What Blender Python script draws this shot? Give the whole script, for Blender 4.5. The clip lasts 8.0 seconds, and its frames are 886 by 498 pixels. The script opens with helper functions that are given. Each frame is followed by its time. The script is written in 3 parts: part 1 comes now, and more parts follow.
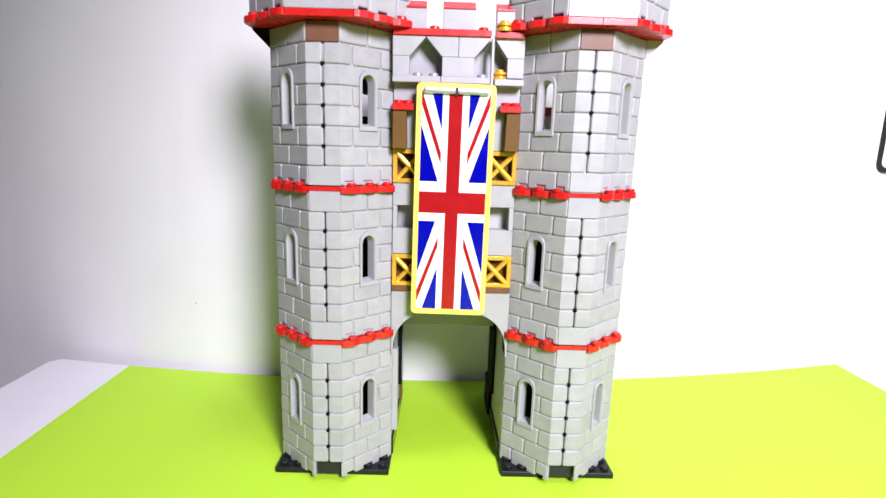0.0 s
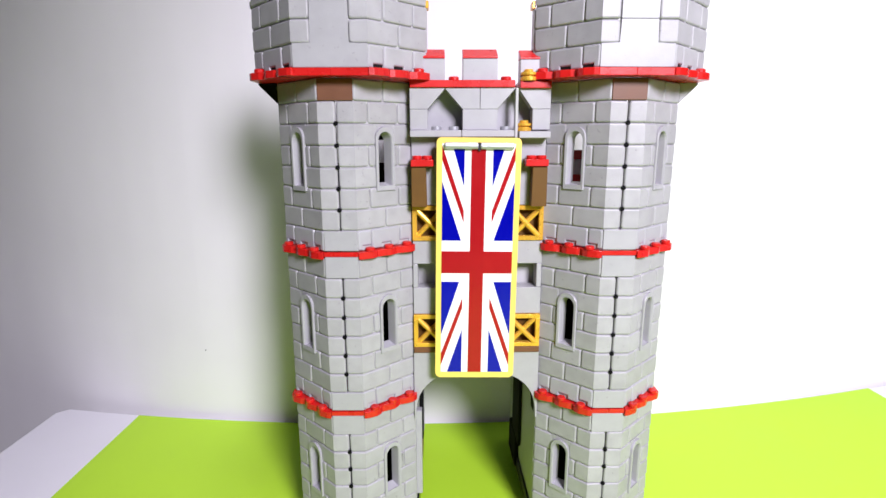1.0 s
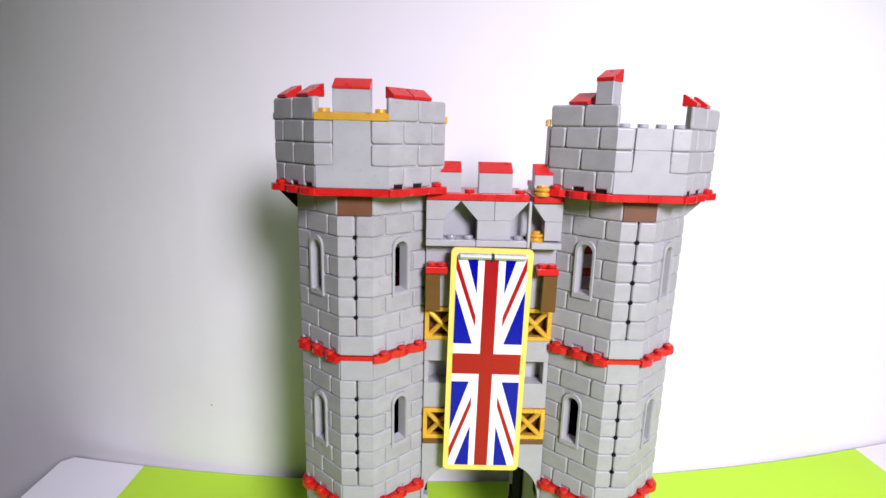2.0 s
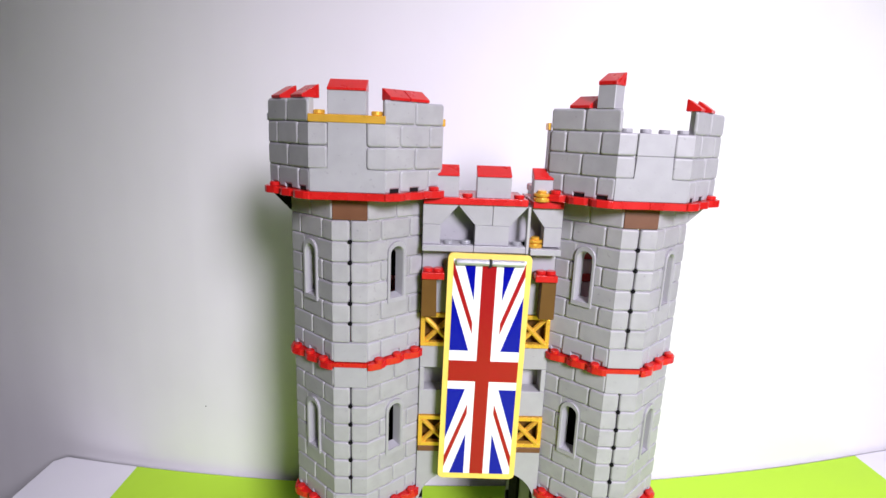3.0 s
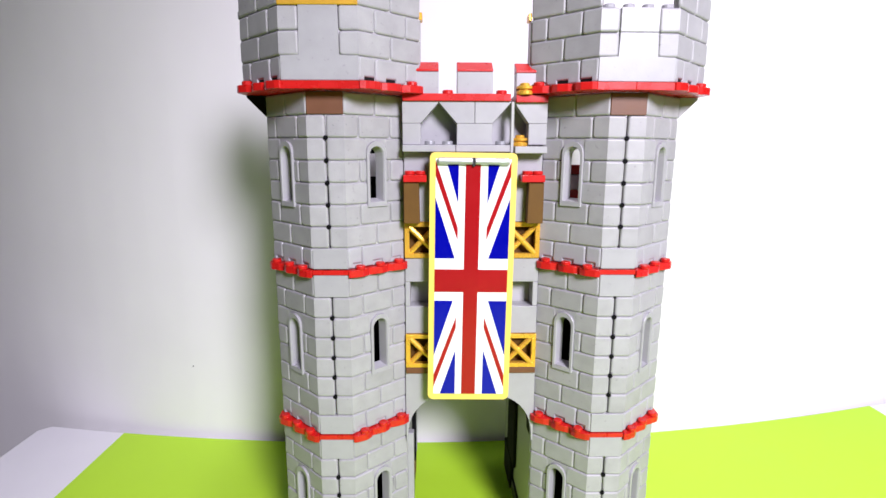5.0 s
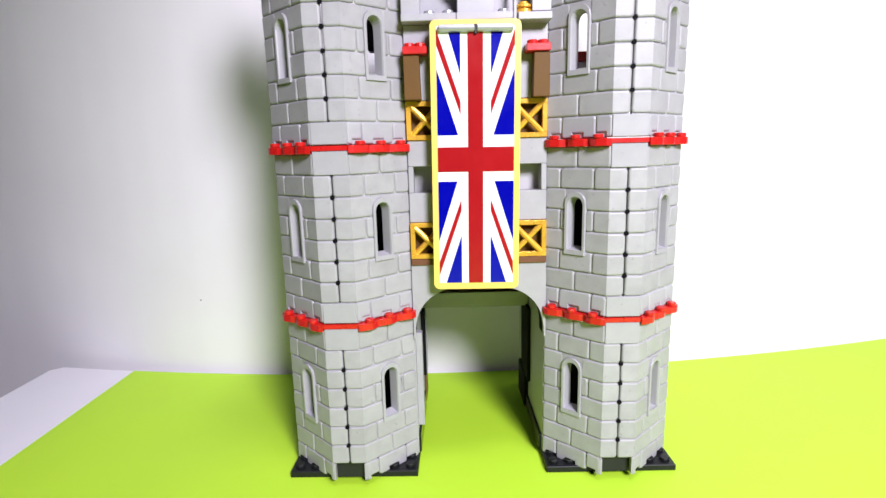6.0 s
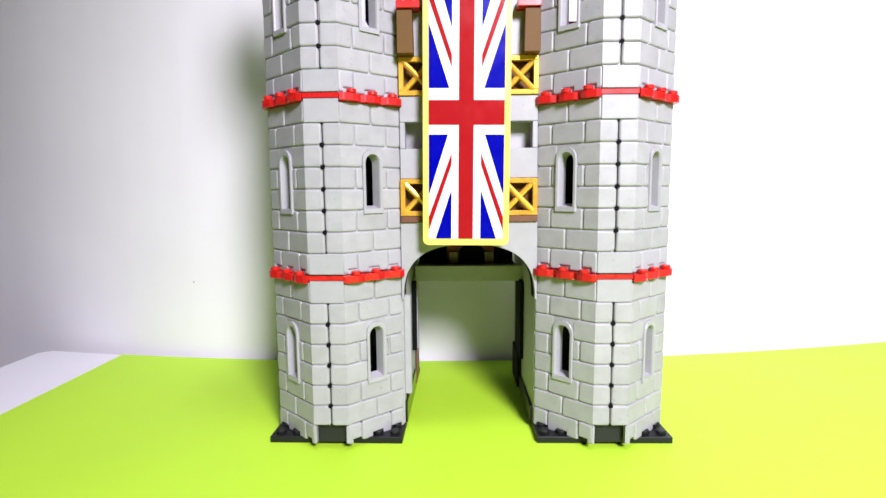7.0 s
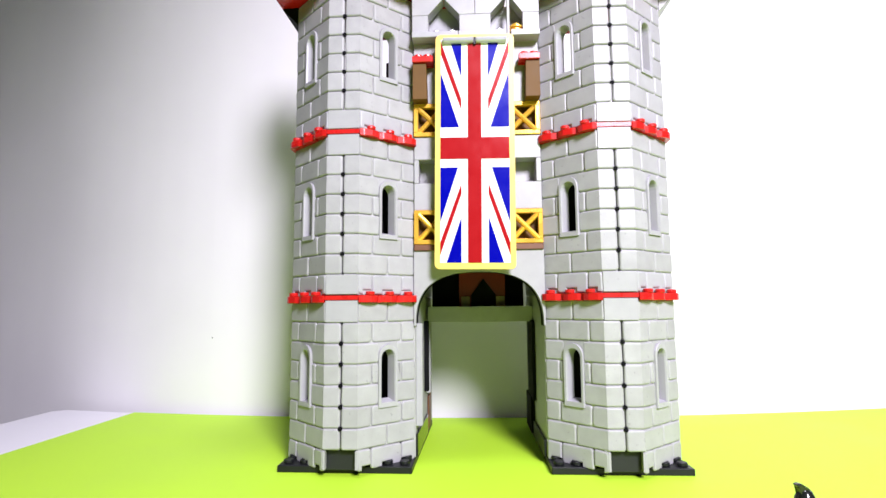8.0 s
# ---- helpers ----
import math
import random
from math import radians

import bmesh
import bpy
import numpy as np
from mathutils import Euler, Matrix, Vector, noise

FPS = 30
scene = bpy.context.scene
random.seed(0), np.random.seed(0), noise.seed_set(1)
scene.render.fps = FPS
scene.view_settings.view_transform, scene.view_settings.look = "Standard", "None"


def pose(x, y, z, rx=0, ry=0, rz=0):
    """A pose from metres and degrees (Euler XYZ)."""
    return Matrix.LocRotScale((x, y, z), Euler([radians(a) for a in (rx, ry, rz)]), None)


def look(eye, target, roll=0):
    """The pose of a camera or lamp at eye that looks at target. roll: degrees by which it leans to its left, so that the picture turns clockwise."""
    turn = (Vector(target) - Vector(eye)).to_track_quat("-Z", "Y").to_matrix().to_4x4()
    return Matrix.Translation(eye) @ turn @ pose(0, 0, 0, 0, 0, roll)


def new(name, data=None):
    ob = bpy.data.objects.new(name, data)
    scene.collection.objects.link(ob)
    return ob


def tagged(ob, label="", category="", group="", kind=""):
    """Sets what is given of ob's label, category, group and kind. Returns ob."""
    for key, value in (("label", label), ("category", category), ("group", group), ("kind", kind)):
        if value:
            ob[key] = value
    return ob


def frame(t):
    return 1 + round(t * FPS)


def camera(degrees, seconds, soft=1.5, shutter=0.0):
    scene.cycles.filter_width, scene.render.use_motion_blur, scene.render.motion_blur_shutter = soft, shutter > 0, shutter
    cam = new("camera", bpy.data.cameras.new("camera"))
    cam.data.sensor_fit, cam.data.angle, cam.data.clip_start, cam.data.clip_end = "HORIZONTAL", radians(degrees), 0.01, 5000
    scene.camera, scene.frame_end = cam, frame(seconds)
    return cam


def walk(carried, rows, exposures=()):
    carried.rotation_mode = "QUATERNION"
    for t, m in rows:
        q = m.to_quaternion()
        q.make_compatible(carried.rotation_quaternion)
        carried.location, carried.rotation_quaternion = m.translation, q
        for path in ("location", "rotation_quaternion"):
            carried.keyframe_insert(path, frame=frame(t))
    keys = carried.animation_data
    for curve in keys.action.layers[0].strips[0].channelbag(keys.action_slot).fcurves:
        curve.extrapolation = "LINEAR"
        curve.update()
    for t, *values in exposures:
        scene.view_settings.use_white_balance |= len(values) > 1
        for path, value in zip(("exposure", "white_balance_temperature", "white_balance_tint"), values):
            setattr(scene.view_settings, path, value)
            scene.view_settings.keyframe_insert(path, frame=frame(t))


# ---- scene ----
cam = camera(80.0, 8.0, 1.5)
PATH = [
    (0, (-0.00934, -0.2618, 0.18456), (-0.0041, 0.03258, 0.12697), 1.61),
    (0.2, (-0.02307, -0.25914, 0.19341), (-0.02541, 0.0345, 0.13197), -0.04),
    (0.5, (-0.03437, -0.25719, 0.19208), (-0.03158, 0.03589, 0.12808), -0.48),
    (0.8, (-0.02597, -0.24438, 0.19804), (-0.02535, 0.0495, 0.13774), -0.31),
    (1, (-0.02022, -0.23918, 0.21402), (-0.01625, 0.05458, 0.15325), -0.17),
    (1.2, (-0.0162, -0.23837, 0.22057), (-0.01343, 0.05614, 0.16352), -0.21),
    (1.5, (-0.03064, -0.23625, 0.23683), (-0.02114, 0.05771, 0.17768), 1.29),
    (2, (-0.03037, -0.23582, 0.26791), (-0.02246, 0.05722, 0.20415), 1.47),
    (2.2, (-0.02896, -0.23459, 0.26919), (-0.02073, 0.05822, 0.20444), 1.39),
    (3.3, (-0.02878, -0.22933, 0.27119), (-0.01982, 0.06326, 0.20554), 2.41),
    (3.5, (-0.02926, -0.22981, 0.26906), (-0.01881, 0.06284, 0.20389), 2.44),
    (4, (-0.02815, -0.23292, 0.26088), (-0.01733, 0.05987, 0.19639), 1.94),
    (4.5, (-0.02329, -0.23199, 0.23697), (-0.01759, 0.06178, 0.17639), 0.68),
    (4.7, (-0.02148, -0.23051, 0.23019), (-0.01538, 0.06399, 0.17335), 0.42),
    (5.8, (-0.01367, -0.2304, 0.17016), (-0.01412, 0.0644, 0.11454), -1.29),
    (6, (-0.01407, -0.23056, 0.16018), (-0.01694, 0.06428, 0.10486), -1.57),
    (6.5, (-0.01249, -0.2321, 0.13683), (-0.01457, 0.06484, 0.09414), -1.67),
    (7, (-0.00643, -0.23304, 0.12038), (-0.01291, 0.06511, 0.08776), -0.53),
    (7.3, (-0.01343, -0.2361, 0.10359), (-0.01968, 0.06365, 0.09315), -0.11),
    (7.5, (-0.01212, -0.2382, 0.094), (-0.0194, 0.06164, 0.10033), -0.12),
    (8, (-0.00314, -0.24527, 0.07767), (-0.01903, 0.05256, 0.10993), -0.51),
]
walk(cam, [(t, look(eye, target, roll)) for t, eye, target, roll in PATH],
     [(0.0, 0.12), (0.5, -0.02), (1.2, -0.17), (2.0, -0.29), (3.5, -0.31), (4.3, -0.25), (5.2, -0.11), (6.2, 0.0), (7.0, 0.13), (7.4, 0.20), (8.0, 0.21)])

# ---- light ----
world = bpy.data.worlds.new("world")
scene.world = world
world.use_nodes = True
world.node_tree.nodes["Background"].inputs[0].default_value = (0.9, 0.92, 1.0, 1)
world.node_tree.nodes["Background"].inputs[1].default_value = 0.004

lamp = bpy.data.lights.new("desk_spot", "SPOT")
lamp.energy, lamp.spot_size, lamp.spot_blend, lamp.shadow_soft_size = 67, radians(80), 1.0, 0.120
lamp.color = (1.0, 0.94, 1.11)
new("desk_spot", lamp).matrix_world = look((0.274, -0.710, 0.568), (0.140, 0.110, -0.020))
room = bpy.data.lights.new("ceiling_panel", "AREA")
room.shape, room.size, room.energy, room.color = "SQUARE", 0.30, 3.6, (0.98, 0.94, 1.10)
room.spread = radians(110)
new("ceiling_panel", room).matrix_world = look((0.22, -0.32, 1.73), (0.20, -0.25, 0.0))


# ---- materials ----
def plastic(name, colour, rough=0.32, vary=0.06, speck=0.0, metal=0.0, bump=0.15, scale=1.0, shine=0.5):
    """Moulded plastic: slight shade differences from piece to piece, cloudy wear, fine scratches, sparse specks."""
    m = bpy.data.materials.new(name)
    m.use_nodes = True
    nt, N = m.node_tree, m.node_tree.nodes
    bsdf = N["Principled BSDF"]
    bsdf.inputs["Metallic"].default_value = metal
    bsdf.inputs["Specular IOR Level"].default_value = shine
    co, info = N.new("ShaderNodeTexCoord"), N.new("ShaderNodeObjectInfo")
    big, fine = N.new("ShaderNodeTexNoise"), N.new("ShaderNodeTexNoise")
    big.inputs["Scale"].default_value, big.inputs["Detail"].default_value = 140 * scale, 5
    fine.inputs["Scale"].default_value, fine.inputs["Detail"].default_value = 1500 * scale, 3
    add = N.new("ShaderNodeVectorMath")
    add.operation = "ADD"
    spread = N.new("ShaderNodeMath")
    spread.operation, spread.inputs[1].default_value = "MULTIPLY", 3.0
    nt.links.new(info.outputs["Random"], spread.inputs[0])
    nt.links.new(co.outputs["Object"], add.inputs[0])
    nt.links.new(spread.outputs[0], add.inputs[1])
    nt.links.new(add.outputs[0], big.inputs["Vector"])
    nt.links.new(add.outputs[0], fine.inputs["Vector"])
    value = N.new("ShaderNodeMath")
    value.operation = "MULTIPLY_ADD"
    value.inputs[1].default_value, value.inputs[2].default_value = vary, 1 - vary / 2
    nt.links.new(info.outputs["Random"], value.inputs[0])
    cloud = N.new("ShaderNodeMapRange")
    cloud.inputs["From Min"].default_value, cloud.inputs["From Max"].default_value = 0.3, 0.7
    cloud.inputs["To Min"].default_value, cloud.inputs["To Max"].default_value = 1 - vary, 1 + vary * 0.4
    nt.links.new(big.outputs["Fac"], cloud.inputs["Value"])
    both = N.new("ShaderNodeMath")
    both.operation = "MULTIPLY"
    nt.links.new(value.outputs[0], both.inputs[0])
    nt.links.new(cloud.outputs[0], both.inputs[1])
    last = both.outputs[0]
    if speck:
        spots = N.new("ShaderNodeTexNoise")
        spots.inputs["Scale"].default_value, spots.inputs["Detail"].default_value = 520, 2
        nt.links.new(add.outputs[0], spots.inputs["Vector"])
        cut = N.new("ShaderNodeMapRange")
        cut.inputs["From Min"].default_value, cut.inputs["From Max"].default_value = 0.68, 0.76
        cut.inputs["To Min"].default_value, cut.inputs["To Max"].default_value = 1.0, 1 - speck
        nt.links.new(spots.outputs["Fac"], cut.inputs["Value"])
        third = N.new("ShaderNodeMath")
        third.operation = "MULTIPLY"
        nt.links.new(last, third.inputs[0])
        nt.links.new(cut.outputs[0], third.inputs[1])
        last = third.outputs[0]
    tint = N.new("ShaderNodeVectorMath")
    tint.operation = "SCALE"
    tint.inputs[0].default_value = colour
    nt.links.new(last, tint.inputs["Scale"])
    nt.links.new(tint.outputs[0], bsdf.inputs["Base Color"])
    gloss = N.new("ShaderNodeMapRange")
    gloss.inputs["To Min"].default_value, gloss.inputs["To Max"].default_value = rough - 0.06, rough + 0.12
    nt.links.new(big.outputs["Fac"], gloss.inputs["Value"])
    nt.links.new(gloss.outputs[0], bsdf.inputs["Roughness"])
    bp = N.new("ShaderNodeBump")
    bp.inputs["Strength"].default_value, bp.inputs["Distance"].default_value = bump, 0.0002
    nt.links.new(fine.outputs["Fac"], bp.inputs["Height"])
    nt.links.new(bp.outputs[0], bsdf.inputs["Normal"])
    return m


STONE = plastic("grey_stone_plastic", (0.342, 0.338, 0.352), 0.42, 0.10, 0.22, bump=0.30)
SMOOTH = plastic("grey_smooth_plastic", (0.345, 0.342, 0.360), 0.34, 0.06, 0.16)
COOL = plastic("cool_grey_plastic", (0.352, 0.350, 0.372), 0.34, 0.06, 0.08)
SHELL = plastic("grey_shell_plastic", (0.40, 0.40, 0.40), 0.45, 0.05)
RED = plastic("red_plastic", (0.50, 0.011, 0.010), 0.26, 0.10)
BROWN = plastic("brown_plastic", (0.135, 0.052, 0.022), 0.45, 0.10)
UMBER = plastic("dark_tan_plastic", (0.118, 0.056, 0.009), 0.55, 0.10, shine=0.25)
GOLD = plastic("pearl_gold_plastic", (0.80, 0.45, 0.055), 0.26, 0.10, 0, 0.45)
BLACK = plastic("black_plastic", (0.007, 0.008, 0.009), 0.42, 0.10, shine=0.35)
GLOSS = plastic("glossy_black_plastic", (0.010, 0.011, 0.010), 0.14, 0.08)
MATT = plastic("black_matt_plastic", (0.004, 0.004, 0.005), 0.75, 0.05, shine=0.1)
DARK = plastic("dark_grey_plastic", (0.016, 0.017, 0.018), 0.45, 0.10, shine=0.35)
SILVER = plastic("silver_grey_plastic", (0.42, 0.43, 0.45), 0.28, 0.06, 0, 0.45)
CLEAR = plastic("milky_plastic", (0.66, 0.66, 0.70), 0.20, 0.04)
# the red again, darkened to carry the shade of the inner room
MAROON = plastic("darkened_red_plastic", (0.26, 0.010, 0.008), 0.40, 0.10)
TAN = plastic("tan_plastic", (0.45, 0.33, 0.17), 0.40, 0.08)
YELLOW = plastic("yellow_print", (0.80, 0.60, 0.13), 0.30, 0.05)
WHITE = plastic("white_print", (0.82, 0.82, 0.83), 0.18, 0.02, shine=0.3)
BLUE = plastic("blue_print", (0.0005, 0.001, 0.28), 0.16, 0.06, shine=0.3)
FLAGRED = plastic("red_print", (0.32, 0.008, 0.011), 0.16, 0.05, shine=0.3)
CARD = plastic("lime_card", (0.425, 0.70, 0.028), 0.62, 0.03, 0, 0, 0.10, 0.12)
PAINT = plastic("white_wall_paint", (0.76, 0.75, 0.76), 0.75, 0.03, 0.0, 0, 0.25, 0.10)
# grey chosen for the unseen walls and ceiling to cut bounced light
BACKPAINT = plastic("unseen_wall_grey", (0.24, 0.23, 0.23), 0.80, 0.05, 0.0, 0, 0.2, 0.10)
LAMINATE = plastic("white_table_laminate", (0.72, 0.71, 0.75), 0.45, 0.03, 0, 0, 0.05, 0.15)
FLOORING = plastic("grey_floor_vinyl", (0.30, 0.28, 0.26), 0.55, 0.10, 0, 0, 0.1, 0.05)
METAL = plastic("painted_steel", (0.55, 0.55, 0.56), 0.35, 0.05, 0, 0.6, 0.05, 0.2)


# ---- making meshes ----
MM = 0.001
STUD, BRICK, PLATE = 0.008, 0.0096, 0.0032


def link(name, me, parent=None, label="", at=(0, 0, 0), turn=None):
    ob = new(name, me)
    ob.parent = parent
    ob.location = at
    if turn:
        ob.rotation_euler = turn
    if label:
        tagged(ob, label)
    return ob


def mesh(name, bm, mat, smooth=False):
    me = bpy.data.meshes.new(name)
    bmesh.ops.recalc_face_normals(bm, faces=bm.faces)
    if smooth:
        for f in bm.faces:
            f.smooth = True
    bm.to_mesh(me)
    bm.free()
    me.materials.append(mat)
    return me


def part(name, bm, mat, parent, label="", at=(0, 0, 0), smooth=False, turn=None):
    return link(name, mesh(name, bm, mat, smooth), parent, label, at, turn)


def box(x0, x1, y0, y1, z0, z1, bevel=0.00025, bm=None):
    own = bm is None
    bm = bmesh.new() if own else bm
    c = ((x0 + x1) / 2, (y0 + y1) / 2, (z0 + z1) / 2)
    g = bmesh.ops.create_cube(bm, size=1, matrix=Matrix.Translation(c) @ Matrix.Diagonal((x1 - x0, y1 - y0, z1 - z0, 1)))
    if bevel:
        edges = list({e for v in g["verts"] for e in v.link_edges})
        bmesh.ops.bevel(bm, geom=edges, offset=bevel, segments=1, affect="EDGES")
    return bm


def prism(points, vector, bevel=0.0, bm=None):
    """A flat outline, given as points in order, pushed along vector."""
    bm = bmesh.new() if bm is None else bm
    a = [bm.verts.new(p) for p in points]
    b = [bm.verts.new(Vector(p) + Vector(vector)) for p in points]
    n = len(a)
    faces = [bm.faces.new(a), bm.faces.new(b[::-1])]
    faces += [bm.faces.new((a[i], a[(i + 1) % n], b[(i + 1) % n], b[i])) for i in range(n)]
    if bevel:
        edges = list({e for f in faces for e in f.edges})
        bmesh.ops.bevel(bm, geom=edges, offset=bevel, segments=1, affect="EDGES")
    return bm


def front(points, y, depth, bevel=0.00025):
    """An outline in x and z, set at y and pushed back by depth."""
    return prism([(x, y, z) for x, z in points], (0, depth, 0), bevel)


def tube(r, h, sides=16, bevel=0.0003, r2=None, bm=None, matrix=Matrix()):
    bm = bmesh.new() if bm is None else bm
    g = bmesh.ops.create_cone(bm, cap_ends=True, segments=sides, radius1=r, radius2=r if r2 is None else r2, depth=h,
                              matrix=matrix @ Matrix.Translation((0, 0, h / 2)))
    if bevel:
        top = [e for e in {e for v in g["verts"] for e in v.link_edges} if len([f for f in e.link_faces if len(f.verts) > 4]) == 1]
        bmesh.ops.bevel(bm, geom=top, offset=bevel, segments=1, affect="EDGES")
    return bm


STUDS = {}


def stud(parent, x, y, z, mat, r=0.0024, h=0.0018):
    key = (mat.name, r, h)
    if key not in STUDS:
        STUDS[key] = mesh("stud", tube(r, h, 14), mat)
    return link("stud", STUDS[key], parent, at=(x, y, z))


# ---- the octagonal tower walls ----
PITCH = 0.0802
DIAG = STUD * 3


class Plan:
    """One half of a half-octagon wall in plan: from the seam in the middle of the front, round the fold, to the outer edge."""

    def __init__(self, half, deep, side, y0=0.0):
        self.half, self.deep, self.side, self.y0 = half, deep, side, y0
        self.slant = math.hypot(DIAG, deep)
        n = Vector((deep, -DIAG)).normalized()
        self.n = n
        self.mitre = Vector((math.tan(math.atan2(n.x, -n.y) / 2), -1))

    def at(self, s, off=0.0):
        if abs(s - self.half) < 1e-7:
            p = Vector((self.half, 0)) + off * self.mitre
        elif s < self.half:
            p = Vector((s, 0)) + off * Vector((0, -1))
        else:
            k = (s - self.half) / self.slant
            p = Vector((self.half + DIAG * k, self.deep * k)) + off * self.n
        return Vector((self.side * p.x, p.y + self.y0, 0))


DICE = random.Random(11)


def stone_bm(plan, s0, s1, z0, z1, gap=0.00006, proud=0.0, notches=()):
    """A worn stone block with rounded corners, bent round the fold where it spans it; notches are cut into its lower edge for studs."""
    a, b, lo, hi = s0 + gap + (0.00016 if s0 == 0 else 0), s1 - gap, z0 + gap, z1 - gap
    bends = [plan.half] if a + 0.001 < plan.half < b - 0.001 else []
    bm = bmesh.new()
    rings = []
    shift = [(DICE.uniform(-0.00010, 0.00010), DICE.uniform(-0.00012, 0.00012)) for k in range(4)]
    radii = [DICE.uniform(0.00085, 0.00150) for k in range(4)]
    sag = [DICE.uniform(-0.00014, 0.00010) for k in range(2)]
    proud += DICE.uniform(-0.00012, 0.00010)
    lean_s, lean_z, mid_s, mid_z = DICE.uniform(-0.014, 0.014), DICE.uniform(-0.024, 0.024), (s0 + s1) / 2, (z0 + z1) / 2
    for off, inset in ((-0.0013, 0.0), (-0.00080, 0.00002), (-0.00038, 0.00022), (-0.00010, 0.00053), (0.0, 0.00092)):
        left, right, bottom, top = a + inset, b - inset, lo + inset, hi - inset
        low = [(left, bottom)] + [(s, bottom) for s in bends] + [(right, bottom)]
        if notches and not bends:
            low = [(left, bottom)]
            for c, w, h in notches:
                l, r = c - w - inset * 0.5, c + w + inset * 0.5
                if c - w <= a + 0.0018:
                    low = [(left, bottom + h), (max(r, left + 1e-4), bottom + h), (max(r, left + 1e-4), bottom)]
                elif c + w >= b - 0.0018:
                    low += [(l, bottom), (l, bottom + h), (right, bottom + h)]
                else:
                    low += [(l, bottom), (l, bottom + h), (r, bottom + h), (r, bottom)]
            if low[-1][1] == bottom:
                low.append((right, bottom))
        ring = []
        for k, (s, z) in enumerate(low + [(right, top)] + [(s, top + sag[0]) for s in bends] + [(left, top)]):
            corner = {(left, bottom): 0, (right, bottom): 1, (right, top): 2, (left, top): 3}.get((s, z))
            if corner is None:
                ring.append((s, z))
                continue
            sx, sz = (1 if s == left else -1), (1 if z == bottom else -1)
            rad = radii[corner] * (1 - inset * 300)
            s, z = s + shift[corner][0], z + shift[corner][1]
            arc = [(s, z + sz * rad), (s + sx * rad * 0.29, z + sz * rad * 0.29), (s + sx * rad, z)]
            ring += arc if corner in (0, 2) else arc[::-1]
        rings.append([bm.verts.new(plan.at(s, off + proud + lean_s * (s - mid_s) + lean_z * (z - mid_z)) + Vector((0, 0, z))) for s, z in ring])
        folds = [k for k, (s, z) in enumerate(ring) if abs(s - plan.half) < 1e-7] if bends else []
    n = len(rings[0])
    for p, q in zip(rings, rings[1:]):
        for i in range(n):
            bm.faces.new((p[i], p[(i + 1) % n], q[(i + 1) % n], q[i]))
    face = rings[-1]
    if bends:
        i, j = folds
        bm.faces.new(face[i:j + 1])
        bm.faces.new(face[j:] + face[:i + 1])
    else:
        bm.faces.new(face)
    return bm


def arch_outline(half, z0, z1, n=8):
    """An upright outline with a round head: pairs of sideways offset and height."""
    spring = z1 - half
    out = [(-half, z0), (half, z0)]
    return out + [(half * math.cos(math.pi * k / n), spring + half * math.sin(math.pi * k / n)) for k in range(n + 1)]


def window_bm(plan, mid, z0, z1, outer=0.0053, lip=0.00130):
    """The arched window surround: a raised rim and a deep reveal with a sloping sill."""
    bm = bmesh.new()
    o, i = arch_outline(outer, z0, z1), arch_outline(outer - lip, z0 + 0.0022, z1 - 1.7 * lip)
    layers = [(o, -0.0016), (o, 0.0007), ([(x * 0.95, z) for x, z in o], 0.0009), (i, 0.0008), ([(x * 0.90, z - 0.0002) for x, z in i], 0.0001),
              ([(x * 0.74, z + (0.0012 if k < 2 else -0.0009)) for k, (x, z) in enumerate(i)], -0.0046)]
    rings = [[bm.verts.new(plan.at(mid + x, off) + Vector((0, 0, z))) for x, z in ring] for ring, off in layers]
    n = len(rings[0])
    for p, q in zip(rings, rings[1:]):
        for k in range(n):
            bm.faces.new((p[k], p[(k + 1) % n], q[(k + 1) % n], q[k]))
    return bm


def spandrel_bm(plan, mid, z1, k, half=0.0054):
    """The bit of stone between the round window head and the course above."""
    spring, top = z1 - half, 6 * BRICK - 0.0002
    arc = [(k * half * math.cos(math.pi * i / 12), spring + half * math.sin(math.pi * i / 12)) for i in range(7)]
    outline = arc + [(0, top), (k * (half + 0.0004), top), (k * (half + 0.0004), spring)]
    bm = bmesh.new()
    rings = [[bm.verts.new(plan.at(mid + x, off) + Vector((0, 0, z))) for x, z in outline] for off in (-0.0013, -0.00022)]
    n = len(outline)
    for i in range(n):
        bm.faces.new((rings[0][i], rings[0][(i + 1) % n], rings[1][(i + 1) % n], rings[1][i]))
    bm.faces.new(rings[1])
    return bm


def shell_bm(plan, z0, z1, s0=0.0, hole=None, thick=0.003, back=-0.00095):
    """The smooth panel that carries the stones, with a gap behind the window."""
    bm = bmesh.new()
    end = plan.half + plan.slant - 0.0003
    spans = [(s0, plan.half, z0, z1)] if s0 < plan.half else []
    if hole:
        a, b, lo, hi = hole
        spans += [(max(s0, plan.half), a, z0, z1), (a, b, z0, lo), (a, b, hi, z1), (b, end, z0, z1)]
    else:
        spans += [(plan.half, end, z0, z1)]
    for a, b, lo, hi in spans:
        pts = [plan.at(a, back), plan.at(b, back), plan.at(b, back - thick), plan.at(a, back - thick)]
        prism([p + Vector((0, 0, lo)) for p in pts], (0, 0, hi - lo), 0, bm)
    return bm


CACHE = {}


def shared(key, make, mat, smooth=False, name="stone"):
    if key not in CACHE:
        CACHE[key] = mesh(name, make(), mat, smooth)
    return CACHE[key]


TOWER = {side: Plan(0.008, 0.0220, side) for side in (-1, 1)}
QUARTER = TOWER[1].slant / 4
MID = 0.008 + 2 * QUARTER
HEAD, SILL = 0.0558, 0.0276


